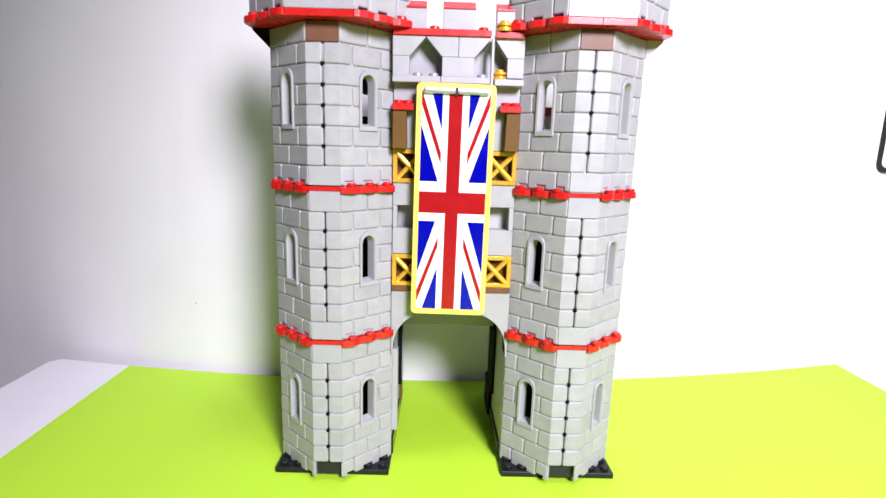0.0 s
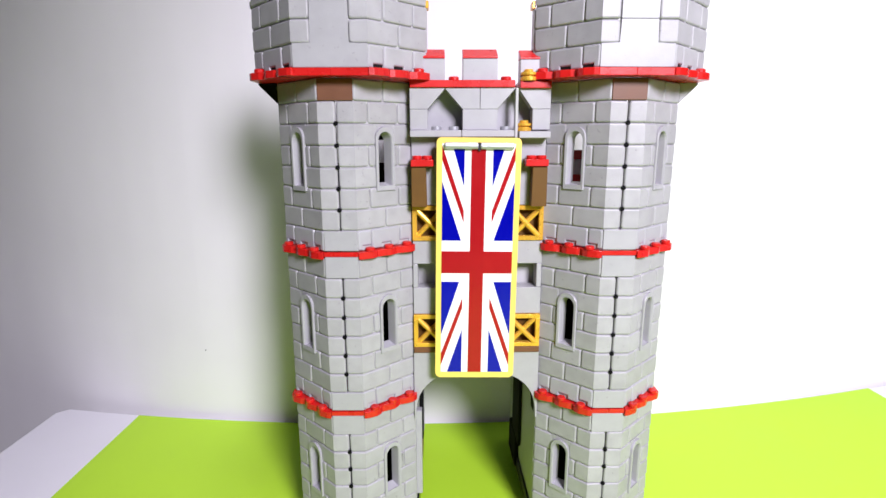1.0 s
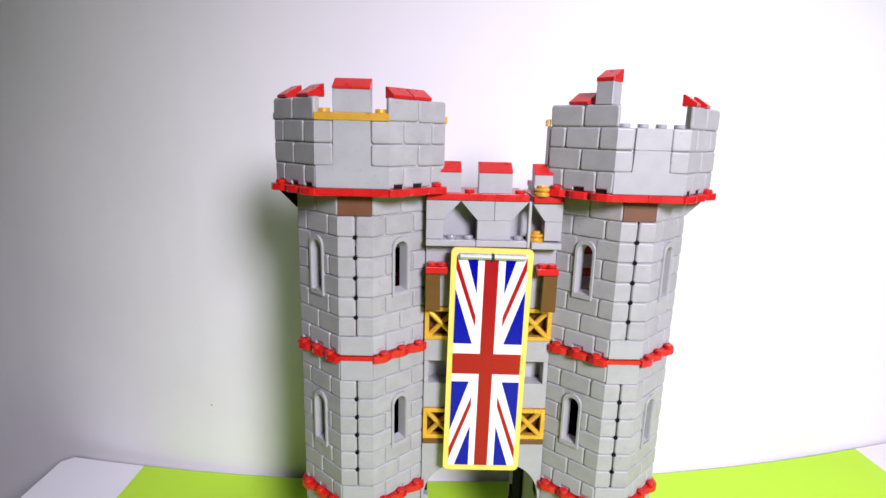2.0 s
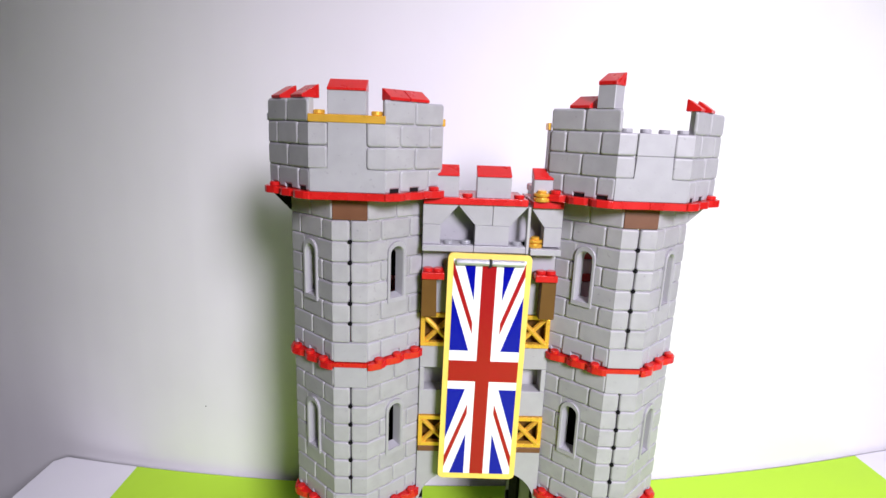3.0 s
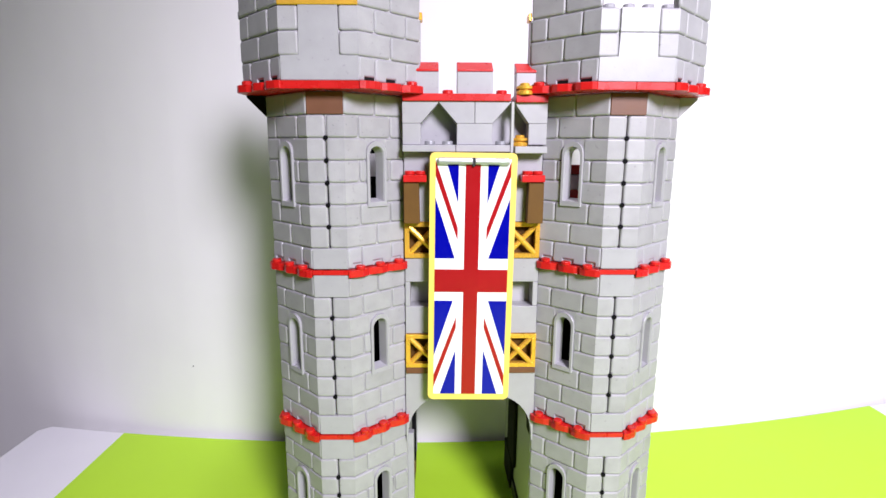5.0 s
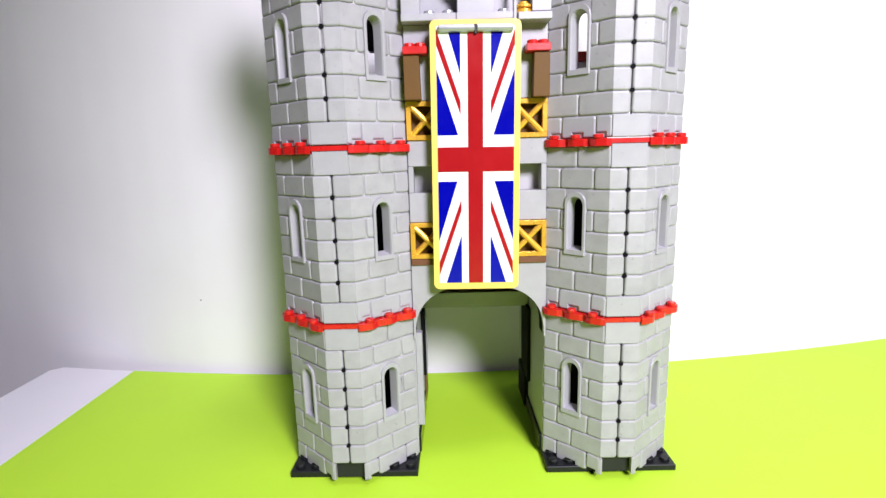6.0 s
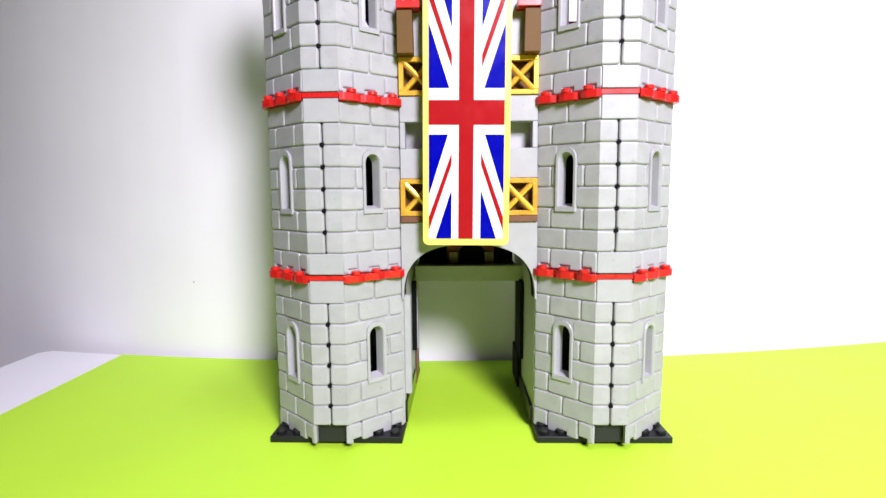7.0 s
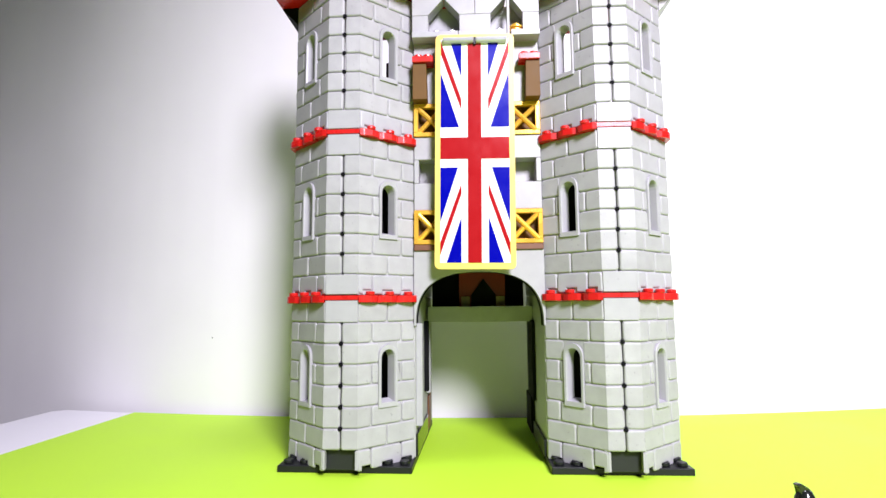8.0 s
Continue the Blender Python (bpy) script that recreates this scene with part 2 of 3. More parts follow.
def storey(tower, z, level):
    """Eight courses of stones on two wall panels, left and right of the seam; level 0 is the ground storey, 2 the top one."""
    for side in (-1, 1):
        plan = TOWER[side]
        end = 0.008 + plan.slant
        start = 0.008 if level == 0 else 0.0
        panel = link("wall_panel", shared(("shell", side, level == 0), lambda: shell_bm(plan, BRICK if level == 0 else 0.0, 8 * BRICK, 0.0007,
                     (MID - 0.0039, MID + 0.0039, SILL + 0.0012, HEAD - 0.0018)), SHELL, name="wall_panel"), tower, at=(0, 0, z))
        joints = [0.008, 0.0075 + QUARTER, 0.008 + 2 * QUARTER, 0.008 + 3 * QUARTER, end]
        w0, w1 = MID - 0.0048, MID + 0.0048
        rows = [
            [(0.008, joints[1]), (joints[1], joints[3]), (joints[3], end)],
            [(0, joints[2]), (joints[2], end)],
            [(0, joints[1]), (joints[1], joints[3]), (joints[3], end)],
            [(0, w0), (w1, end)],
            [(0, joints[1]), (joints[1], w0), (w1, joints[3]), (joints[3], end)],
            [(0, w0), (w1, end)],
            [(0, joints[1]), (joints[1], joints[3]), (joints[3], end)],
            [(0.008, joints[2]), (joints[2], end)],
        ]
        for r, row in enumerate(rows):
            for a, b in row:
                notch = tuple((0.008 + plan.slant * f, 0.0027, 0.0020) for f in (1 / 6, 0.5, 5 / 6)
                              if r == 0 and a + 0.0008 < 0.008 + plan.slant * f + 0.0027 and 0.008 + plan.slant * f - 0.0027 < b - 0.0008)
                z0 = r * BRICK
                me = shared(("stone", tower.name, level, side, round(a, 5), r),
                            lambda: stone_bm(plan, a, b, z0, z0 + BRICK, notches=notch), COOL if (r == 0 and level) else STONE)
                link("stone", me, panel)
        # the stones close round the head of the window
        for k in (-1, 1):
            link("stone", shared(("spandrel", side, k), lambda: spandrel_bm(plan, MID, HEAD + 0.0006, k), STONE), panel)
        link("window_frame", shared(("window", side), lambda: window_bm(plan, MID, SILL - 0.0004, HEAD + 0.0006), SMOOTH, name="window_frame"), panel)
        if level == 0:
            # the legs either side of the low opening stand in front of the base plate
            part("leg", prism([plan.at(0.0070, -0.0002) + Vector((0, 0, 0.0042 - z)), plan.at(0.008, -0.0002) + Vector((0, 0, 0.0042 - z)),
                               plan.at(0.0102, -0.0002) + Vector((0, 0, 0.0056 - z)), plan.at(0.0102, -0.003) + Vector((0, 0, 0.0056 - z)),
                               plan.at(0.0070, -0.003) + Vector((0, 0, 0.0042 - z))], (0, 0, BRICK + z - 0.0048), 0), STONE, panel)


def stair(side, x0, y0, deep, over, end):
    """Stud-wide steps of a wedge plate along the slanting wall, each with its outer corner worn off."""
    out = []
    for i in range(3):
        x, y = x0 + i * STUD, y0 + deep * i / 3 - over
        last = end if i == 2 else x + STUD
        out += [(x + 0.0002, y), (last - 0.0056, y + 0.0004), (last - 0.0016, y + 0.0026), (last, y + 0.0050)]
    return [Vector((side * x, y, 0)) for x, y in out]


def ring_bm(side, z0, z1, back):
    """One half of the red plate round the tower: a thin front strip and the stepped wings."""
    pts = stair(side, 0.008, 0.0, 0.0220, 0.0012, 0.0330) + [Vector((side * 0.0330, 0.0235, 0)), Vector((side * 0.0310, back, 0)), Vector((side * 0.0080, back, 0))]
    bm = prism([p + Vector((0, 0, z0)) for p in pts], (0, 0, z1 - z0), 0.00025)
    x0, x1 = (0, 0.0081) if side > 0 else (-0.0081, 0)
    return box(x0, x1, -0.0004, back, z0 + 0.0012, z1 - 0.0001, 0.0001, bm)


def band(tower, z):
    for side in (-1, 1):
        plan = TOWER[side]
        ring = link("band_plate", shared(("ring", side), lambda: ring_bm(side, -0.0004, PLATE - 0.0002, 0.05), RED, name="band_plate"), tower, "red plastic plate", (0, 0, z))
        for f in (1 / 6, 0.5, 5 / 6):
            p = plan.at(0.008 + plan.slant * f, 0.0016)
            stud(ring, p.x, p.y, PLATE - 0.0002, RED, 0.0022)


YF = -0.0065
TURRET = {side: Plan(0.016, 0.0238, side, YF) for side in (-1, 1)}


def cheese(width, deep=0.0076, high=0.0049, lip=0.0009):
    """A small sloping cap: its ridge at the back, its lip to the front."""
    w = width / 2
    return prism([(-w, 0, 0), (-w, deep, 0), (-w, deep, high), (-w, deep - 0.0007, high), (-w, 0, lip)], (width, 0, 0), 0.0002)


def turret(tower, z, kind):
    e = 0.016 + TURRET[1].slant
    q = TURRET[1].slant / 4
    plate_z = z
    # the red plate under the turret, with the underside that steps in to the tower
    for side in (-1, 1):
        plan = TURRET[side]
        o = [Vector((0, YF - 0.0004, 0)), Vector((side * 0.0160, YF - 0.0004, 0))] + stair(side, 0.016, YF, 0.0238, 0.0010, 0.0412)
        pts = o + [Vector((side * 0.041, 0.062, 0)), Vector((0, 0.062, 0))]
        floor_plate = part("turret_plate", prism([p + Vector((0, 0, plate_z)) for p in pts], (0, 0, PLATE), 0.0002), RED, tower, "red plastic plate")
        p = plan.at(0.016 + plan.slant * 5 / 6, 0.0004)
        stud(floor_plate, p.x, p.y, plate_z + PLATE, RED)
        for f in (1 / 6, 0.5):
            p = plan.at(0.016 + plan.slant * f, -0.0012)
            # black plug stands in for the darkness of the open notch
            part("stud_gap", box(-0.0026, 0.0026, -0.0004, 0.0020, 0, 0.0017, 0), BLACK, floor_plate, "black plug for the shade in the gap under a stone", (p.x, p.y, plate_z + PLATE),
                 turn=(0, 0, side * math.atan2(plan.deep, DIAG)))
        # sloping corbel below the outer corner
        if side != (-1 if kind == "a" else 1):
            continue
        wedge = [(side * 0.0319, z - BRICK), (side * 0.0319, z - 0.0001), (side * 0.0405, z - 0.0001), (side * 0.0405, z - 0.0010)]
        bm = front(wedge, 0.0225, 0.0240, 0.0002)
        part("corbel", bm, MATT if kind == "a" else SMOOTH, tower, "sloping corbel brick")
    z += PLATE
    for side in (-1, 1):
        plan = TURRET[side]
        shell = part("turret_wall", shell_bm(plan, 0, 4 * BRICK, 0.016), SHELL, tower, at=(0, 0, z))
        rows = [
            [(0.016, 0.016 + q), (0.016 + q, 0.016 + 3 * q), (0.016 + 3 * q, e)],
            [(0.008, 0.016 + 2 * q), (0.016 + 2 * q, e)],
            [(0.008, 0.016 + q), (0.016 + q, 0.016 + 3 * q), (0.016 + 3 * q, e)],
            [(0.016, 0.016 + 2 * q), (0.016 + 2 * q, e)],
        ]
        for r, row in enumerate(rows):
            for a, b in row:
                notch = tuple((0.016 + plan.slant * f, 0.0027, 0.0016) for f in (1 / 6, 0.5, 5 / 6)
                              if r == 0 and a + 0.0008 < 0.016 + plan.slant * f + 0.0027 and 0.016 + plan.slant * f - 0.0027 < b - 0.0008)
                link("stone", shared(("tstone", tower.name, side, round(a, 5), r), lambda: stone_bm(plan, a, b, r * BRICK, r * BRICK + BRICK, notches=notch), STONE), shell)
        part("turret_backing", box(min(side * 0.0076, side * 0.0162), max(side * 0.0076, side * 0.0162), YF + 0.0013, YF + 0.0033, BRICK + 0.0001, 3 * BRICK - 0.0001, 0), SHELL, tower, at=(0, 0, z))
        # side walls of the turret
        part("turret_side", box(side * 0.0398 if side < 0 else 0.0368, side * 0.0368 if side < 0 else 0.0398, 0.0182, 0.0250, 0, 3 * BRICK), SMOOTH, tower, at=(0, 0, z))
    yf = YF
    # smooth front: a wide course, then the narrow panel above it
    high = (3 if kind == "a" else 2) * BRICK
    part("front_panel", front([(-0.0159, 0), (0.0159, 0), (0.0159, BRICK), (0.0079, BRICK), (0.0079, high), (-0.0079, high), (-0.0079, BRICK), (-0.0159, BRICK)],
                              yf, 0.0035), SMOOTH, tower, "smooth grey panel", (0, 0, z + 0.0001))
    if kind == "b":
        part("front_brick", box(-0.0079, 0.0079, yf, yf + 0.0075, 2 * BRICK + 0.0002, 3 * BRICK), SMOOTH, tower, "", (0, 0, z))
    if kind == "a":
        bar = part("gold_plate", box(-0.0160, 0.0160, yf - 0.0004, yf + 0.0076, 0, PLATE), GOLD, tower, "pearl gold plate", (0, 0, z + 3 * BRICK))
        for x in (-0.012, 0.012):
            stud(bar, x, yf + 0.0036, PLATE, GOLD)
        part("merlon", box(-0.0079, 0.0079, yf + 0.0002, yf + 0.0077, 0, BRICK), SMOOTH, tower, "", (0, 0, z + 3 * BRICK + PLATE))
        part("merlon_cap", cheese(0.0160), RED, tower, "red sloping cap", (0, yf - 0.0002, z + 4 * BRICK + PLATE))
        part("gold_clip", box(-0.0006, 0.0009, -0.001, 0.005, 0, PLATE), GOLD, tower, "", (0.0398, 0.0195, z + 3 * BRICK))
        part("side_plate", box(-0.0009, 0.0006, -0.001, 0.005, 0, PLATE), SMOOTH, tower, "", (-0.0398, 0.0195, z + 3 * BRICK))
        spots = [(1, 0.24, 0.0108), (1, 0.575, 0.0108), (-1, 0.27, 0.0112), (-1, 0.78, 0.0092)]
    else:
        for k in range(2):
            stud(tower, -0.004 + k * 0.008, yf + 0.0038, z + 3 * BRICK, SMOOTH)
            stud(tower, -0.012 + k * 0.024, yf + 0.0038, z + 3 * BRICK, SMOOTH)
        p = TURRET[-1].at(0.0240, -0.0042)
        ang = math.atan2(TURRET[-1].deep, DIAG)
        part("merlon", box(-0.0040, 0.0040, -0.0040, 0.0040, 0, BRICK), SMOOTH, tower, "", (p.x, p.y, z + 4 * BRICK), turn=(0, 0, -ang))
        q = Matrix.Rotation(-ang, 3, "Z") @ Vector((0, -0.0042, 0))
        part("merlon_cap", cheese(0.0084, 0.0084, 0.0056, 0.0016), RED, tower, "red sloping cap", (p.x + q.x, p.y + q.y, z + 5 * BRICK), turn=(0, 0, -ang))
        part("gold_clip", box(-0.0009, 0.0006, -0.001, 0.005, 0, PLATE), GOLD, tower, "", (-0.0400, 0.0195, z + 3 * BRICK))
        spots = [(-1, 0.60, 0.0105), (1, 0.14, 0.0085), (1, 0.52, 0.0085)]
    for side, f, w in spots:
        plan = TURRET[side]
        p = plan.at(0.016 + plan.slant * f, -0.0002)
        part("merlon_cap", cheese(w, 0.0060 if side > 0 else 0.0080, 0.0049 if side > 0 else 0.0056, 0.0012), RED, tower, "red sloping cap", (p.x, p.y, z + 4 * BRICK + 0.0001), turn=(0, 0, side * (math.atan2(plan.deep, DIAG) + (0.15 if side > 0 else 0.10) * (1 if side < 0 or kind == "b" else 0))))


def tower(x, kind, label):
    t = tagged(new("castle_tower"), label, "toy castle", "castle towers")
    # each tower stands very slightly turned
    turn = radians(-1.0 if kind == "a" else 0.0)
    t.rotation_euler = (0, 0 if kind == "a" else radians(0.22), turn)
    t.location = (x, 0, 0)
    # base plate with a row of studs on its open corners
    base = part("base_plate", box(-0.032, 0.032, 0.0076, 0.110, 0.0006, 0.0038, 0.0003), BLACK, t, "black base plate")
    for sx in (-1, 1):
        for i, j in ((3.5, 0.5), (2.5, 0.5), (3.5, 1.5)):
            stud(base, sx * i * STUD, 0.0082 + j * STUD, 0.0038, BLACK)
    part("plinth_block", box(-0.0085, 0.0085, 0.0042, 0.0105, 0.0030, BRICK + PLATE + 0.003, 0.0003), DARK, t, "dark grey block")
    for level in range(3):
        z = PLATE + level * PITCH
        storey(t, z, level)
        if level < 2:
            band(t, z + 8 * BRICK + 0.0001)
        if level:
            part("front_stone", front([(-0.00775, 0.00015), (0.00775, 0.00015), (0.00775, BRICK - 0.00015), (-0.00775, BRICK - 0.00015)], -0.0001, 0.004), SMOOTH, t, "", (0, 0, z))
        high = BRICK + (0.0007 if level < 2 else -0.00015)
        part("front_stone", front([(-0.00775, 0.00015), (0.00775, 0.00015), (0.00775, high), (-0.00775, high)], -0.0001, 0.004),
             BROWN if level == 2 else SMOOTH, t, "brown plastic brick" if level == 2 else "", (0, 0, z + 7 * BRICK))
        # black discs put in for the dark gaps between stone corners at the seam
        for r in range(2, 7):
            part("seam_peg", tube(0.00105, 0.0006, 8, 0, matrix=Matrix.Rotation(radians(90), 4, "X")), MATT, t, "", (0, 0.0003, z + r * BRICK))
        if level < 2:
            # an added black sheet stands in for the shade inside the hollow tower
            part("inner_lining", box(-0.0270, 0.0270, 0.0330, 0.0350, 0.0004, 8 * BRICK - 0.0004, 0), BLACK, t, "black sheet for the shade inside", (0, 0, z))
        # plain walls behind the octagon front
        for side in (-1, 1):
            part("side_wall", box(min(side * 0.0288, side * 0.0318), max(side * 0.0288, side * 0.0318), 0.0228, 0.030 if (kind, level, side) == ("b", 2, 1) else 0.108, 0.0002 if level else 0.0008, PITCH - 0.0002 if level < 2 else 8 * BRICK - 0.0002), SHELL, t, "", (0, 0, z))
        if level < 2:
            part("back_wall", box(-0.0318, 0.0318, 0.1082, 0.1105, 0.0008, 8 * BRICK), SHELL, t, "", (0, 0, z))
            part("inner_floor", box(-0.0285, 0.0285, 0.024, 0.108, 8 * BRICK, 8 * BRICK + 0.0026, 0), DARK, t, "", (0, 0, z))
    turret(t, 3 * PITCH, kind)
    return t


left = tower(-0.064, "a", "grey stone-pattern plastic castle tower with red bands and battlements")
right = tower(0.0643, "b", "grey stone-pattern plastic castle tower with studded open parapet")
# loose shapes that show through the upper windows
part("inner_post", box(-0.0016, 0.0016, 0.040, 0.043, 0.1995, 0.238), BLACK, left, "dark inner post", (0.0190, 0, 0))
part("inner_post", box(-0.0030, 0.0030, 0.046, 0.052, 0.2075, 0.2120), BLACK, left, "dark inner post", (0.0215, 0, 0))
part("inner_beam", box(-0.0090, 0.0090, 0.070, 0.078, 0.2140, 0.2300), BLACK, left, "black inner beam", (0.0170, 0, 0))
# added black sheet that darkens the inside of the upper storey
part("inner_lining", box(-0.0270, 0.0270, 0.0740, 0.0760, 0.1640, 0.2010, 0), BLACK, left, "black sheet for the shade inside")
part("inner_brick", box(0.004, 0.024, 0.060, 0.070, 0.1640, 0.1870), MAROON, left, "darkened red inner brick")
for z0, z1, mat in ((0.1640, 0.1900, COOL), (0.1902, 0.1948, MAROON), (0.1950, 0.2030, COOL), (0.2032, 0.2082, MAROON)):
    part("inner_brick", box(-0.011, 0.011, 0, 0.008, z0, z1), mat, right, "stacked inner brick", (-0.004, 0.056, 0))


# ---- the gatehouse between the towers ----
gate = tagged(new("castle_gatehouse"), "grey plastic castle gatehouse with arch and gold railings", "toy castle")
gate.location, gate.scale = (0.0006, 0, 0), (1.014, 1, 1)
YW = 0.0198


def arch_wall_bm(half, spring, rise, x1, z1, y, depth, n=24):
    bm = bmesh.new()
    power = 2 / 2.6
    turns = [(math.cos(math.pi * k / n), max(0.0, math.sin(math.pi * k / n))) for k in range(n + 1)]
    curve = [(-half * math.copysign(abs(c) ** power, c), spring + rise * d ** power) for c, d in turns]
    rim = [[bm.verts.new((x, yy, z)) for x, z in curve] for yy in (y, y + depth)]
    top = [[bm.verts.new((-x1 + 2 * x1 * k / n, yy, z1)) for k in range(n + 1)] for yy in (y, y + depth)]
    foot = [[bm.verts.new((s * x1, yy, spring)) for s in (-1, 1)] for yy in (y, y + depth)]
    for k in range(n):
        bm.faces.new((rim[0][k], rim[0][k + 1], top[0][k + 1], top[0][k]))
        bm.faces.new((rim[1][k], top[1][k], top[1][k + 1], rim[1][k + 1]))
        bm.faces.new((rim[0][k], rim[1][k], rim[1][k + 1], rim[0][k + 1]))
        bm.faces.new((top[0][k], top[0][k + 1], top[1][k + 1], top[1][k]))
    bm.faces.new((foot[0][0], rim[0][0], top[0][0]))
    bm.faces.new((foot[0][1], top[0][n], rim[0][n]))
    bm.faces.new((foot[1][0], top[1][0], rim[1][0]))
    bm.faces.new((foot[1][1], rim[1][n], top[1][n]))
    return bm


part("arch", arch_wall_bm(0.0314, 0.0680, 0.0268, 0.0322, 0.1055, YW, 0.0040, 36), SMOOTH, gate, "smooth grey arch")
# matt black piece puts in the darkness of the hollow behind the arch
part("arch_rib", arch_wall_bm(0.0316, 0.0675, 0.0276, 0.0318, 0.1046, YW + 0.0042, 0.010, 36), MATT, gate, "black filler for the dark hollow behind the arch")
part("strip", box(-0.0320, 0.0320, YW - 0.0012, YW + 0.009, 0.1056, 0.1086), BROWN, gate, "brown plate")


RAIL = 0.0174


def railing(x, z, y=YW - 0.0012):
    """A gold lattice railing, four studs long: frame, middle post and two crossed braces."""
    w, h, b = 0.0319, RAIL, 0.0022
    bm = bmesh.new()
    for x0, x1, z0, z1 in ((0, w, 0, b), (0, w, h - b, h), (0, b, b, h - b), (w - b, w, b, h - b), (w / 2 - b / 2, w / 2 + b / 2, b, h - b)):
        box(x0, x1, 0, 0.0032, z0, z1, 0.0002, bm)
    rail = part("railing", bm, GOLD, gate, "pearl gold lattice railing", (x, y, z))
    wide, tall = w / 2 - 1.5 * b, h - 2 * b
    for cx in (b + wide / 2, w / 2 + b / 2 + wide / 2):
        for s in (-1, 1):
            a = math.atan2(tall, wide)
            me = shared(("brace",), lambda: tube(0.00135, math.hypot(wide, tall), 8, 0), GOLD, name="brace")
            o = link("brace", me, rail, at=(cx - s * wide / 2, 0.0012 + 0.0004 * s, b))
            o.rotation_euler = (0, s * (math.pi / 2 - a), 0)
    return rail


for z in (0.1088, 0.1649):
    for x in (-0.0320, 0.0001):
        railing(x, z)
    # dark tan colour stands in for the shade behind the lattice
    part("rail_back", box(-0.0318, 0.0318, YW + 0.0044, YW + 0.009, z, z + RAIL), UMBER, gate, "wall behind the railing, its shade put in the dark tan")
part("wall_lower", box(-0.0320, 0.0320, YW, YW + 0.009, 0.1264, 0.1404), SMOOTH, gate, "smooth grey wall piece")
part("wall_upper", box(-0.0320, 0.0320, YW, YW + 0.009, 0.1528, 0.1648), SMOOTH, gate, "smooth grey wall piece")
for s in (-1, 1):
    part("recess_jamb", box(min(s * 0.0296, s * 0.0320), max(s * 0.0296, s * 0.0320), YW, YW + 0.009, 0.1405, 0.1527), SMOOTH, gate)
part("recess_pier", box(-0.010, 0.010, YW, YW + 0.009, 0.1405, 0.1527), SMOOTH, gate)
part("recess_back", box(-0.0320, 0.0320, YW + 0.0100, YW + 0.0125, 0.1390, 0.1550), SHELL, gate)
part("wall_back_upper", box(-0.0320, 0.0320, YW - 0.0004, YW + 0.0036, 0.1825, 0.2152), SMOOTH, gate, "recessed grey wall")
for s in (-1, 1):
    part("post", prism([(s * 0.0319, YW - 0.0070, 0.1825), (s * 0.0246, YW - 0.0070, 0.1825), (s * 0.0250, YW - 0.0070, 0.2015), (s * 0.0319, YW - 0.0070, 0.2015)],
                       (0, 0.0064, 0), 0.0002), UMBER, gate, "dark tan plastic post")
    red = part("red_plate", box(min(s * 0.0215, s * 0.0320), max(s * 0.0215, s * 0.0320), YW - 0.0085, YW - 0.0005, 0.2017, 0.2049), RED, gate, "red plastic plate")
    for x in (0.0245, 0.0292):
        stud(red, s * x, YW - 0.0045, 0.2049, RED)
YN = 0.0138
part("ledge", box(-0.0322, -0.0086, YN - 0.0016, YN + 0.0160, 0.2153, 0.2184), COOL, gate, "cool grey ledge plate")
part("ledge", box(-0.0084, 0.0158, YN - 0.0016, YN + 0.0160, 0.2153, 0.2184), COOL, gate, "cool grey ledge plate")
part("ledge", box(0.0180, 0.0324, YN - 0.0022, YN + 0.0150, 0.2147, 0.2178), SMOOTH, gate, "grey ledge plate")
part("niche_back", box(-0.0320, 0.0320, YN + 0.0104, YN + 0.0160, 0.2185, 0.2375), SMOOTH, gate)
LOW, HIGH, TOP = 0.2185, 0.2280, 0.2376
for x0, x1 in ((-0.0322, -0.0240), (-0.0080, 0.0080), (0.0241, 0.0324)):
    part("niche_brick", box(x0 + 0.00005, x1 - 0.00005, YN, YN + 0.0078, LOW, HIGH - 0.0001, 0.0002), SMOOTH, gate)
for pts in ([(-0.0322, HIGH), (-0.0240, HIGH), (-0.0161, TOP - 0.0006), (-0.0161, TOP), (-0.0322, TOP)],
            [(-0.0080, HIGH), (-0.0001, HIGH), (-0.0001, TOP), (-0.0159, TOP), (-0.0159, TOP - 0.0006)],
            [(0.0001, HIGH), (0.0080, HIGH), (0.0159, TOP - 0.0006), (0.0159, TOP), (0.0001, TOP)],
            [(0.0241, HIGH), (0.0324, HIGH), (0.0324, TOP), (0.0176, TOP), (0.0176, TOP - 0.0006)]):
    part("niche_brick", front(pts, YN, 0.0078, 0.00015), SMOOTH, gate)
for x in (-0.0200, -0.0120, 0.0120):
    stud(gate, x, YN + 0.0030, 0.2184, SILVER)


def ring_stack(x, y, z):
    bm = tube(0.0037, 0.0018, 20, 0.0003)
    tube(0.0026, 0.0030, 20, 0.0003, bm=bm)
    tube(0.0037, 0.0014, 16, 0.0003, bm=bm, matrix=Matrix.Translation((0, 0, 0.0024)))
    tube(0.0021, 0.0014, 16, 0.0003, bm=bm, matrix=Matrix.Translation((0, 0, 0.0037)))
    return part("gold_ring", bm, GOLD, gate, "round pearl gold stud", (x, y, z))


ring_stack(0.0208, YN + 0.0032, 0.2178)
ring_stack(0.0218, YN - 0.0005, 0.2403)
part("edge_bar", box(0.0161, 0.0175, YN - 0.0006, YN + 0.0030, 0.2148, 0.2374, 0.0003), SHELL, gate, "thin milky upright bar")
plate_a = part("parapet_plate", box(-0.0320, 0.0158, YN - 0.0012, YN + 0.0320, TOP, 0.2408), RED, gate, "red plastic plate")
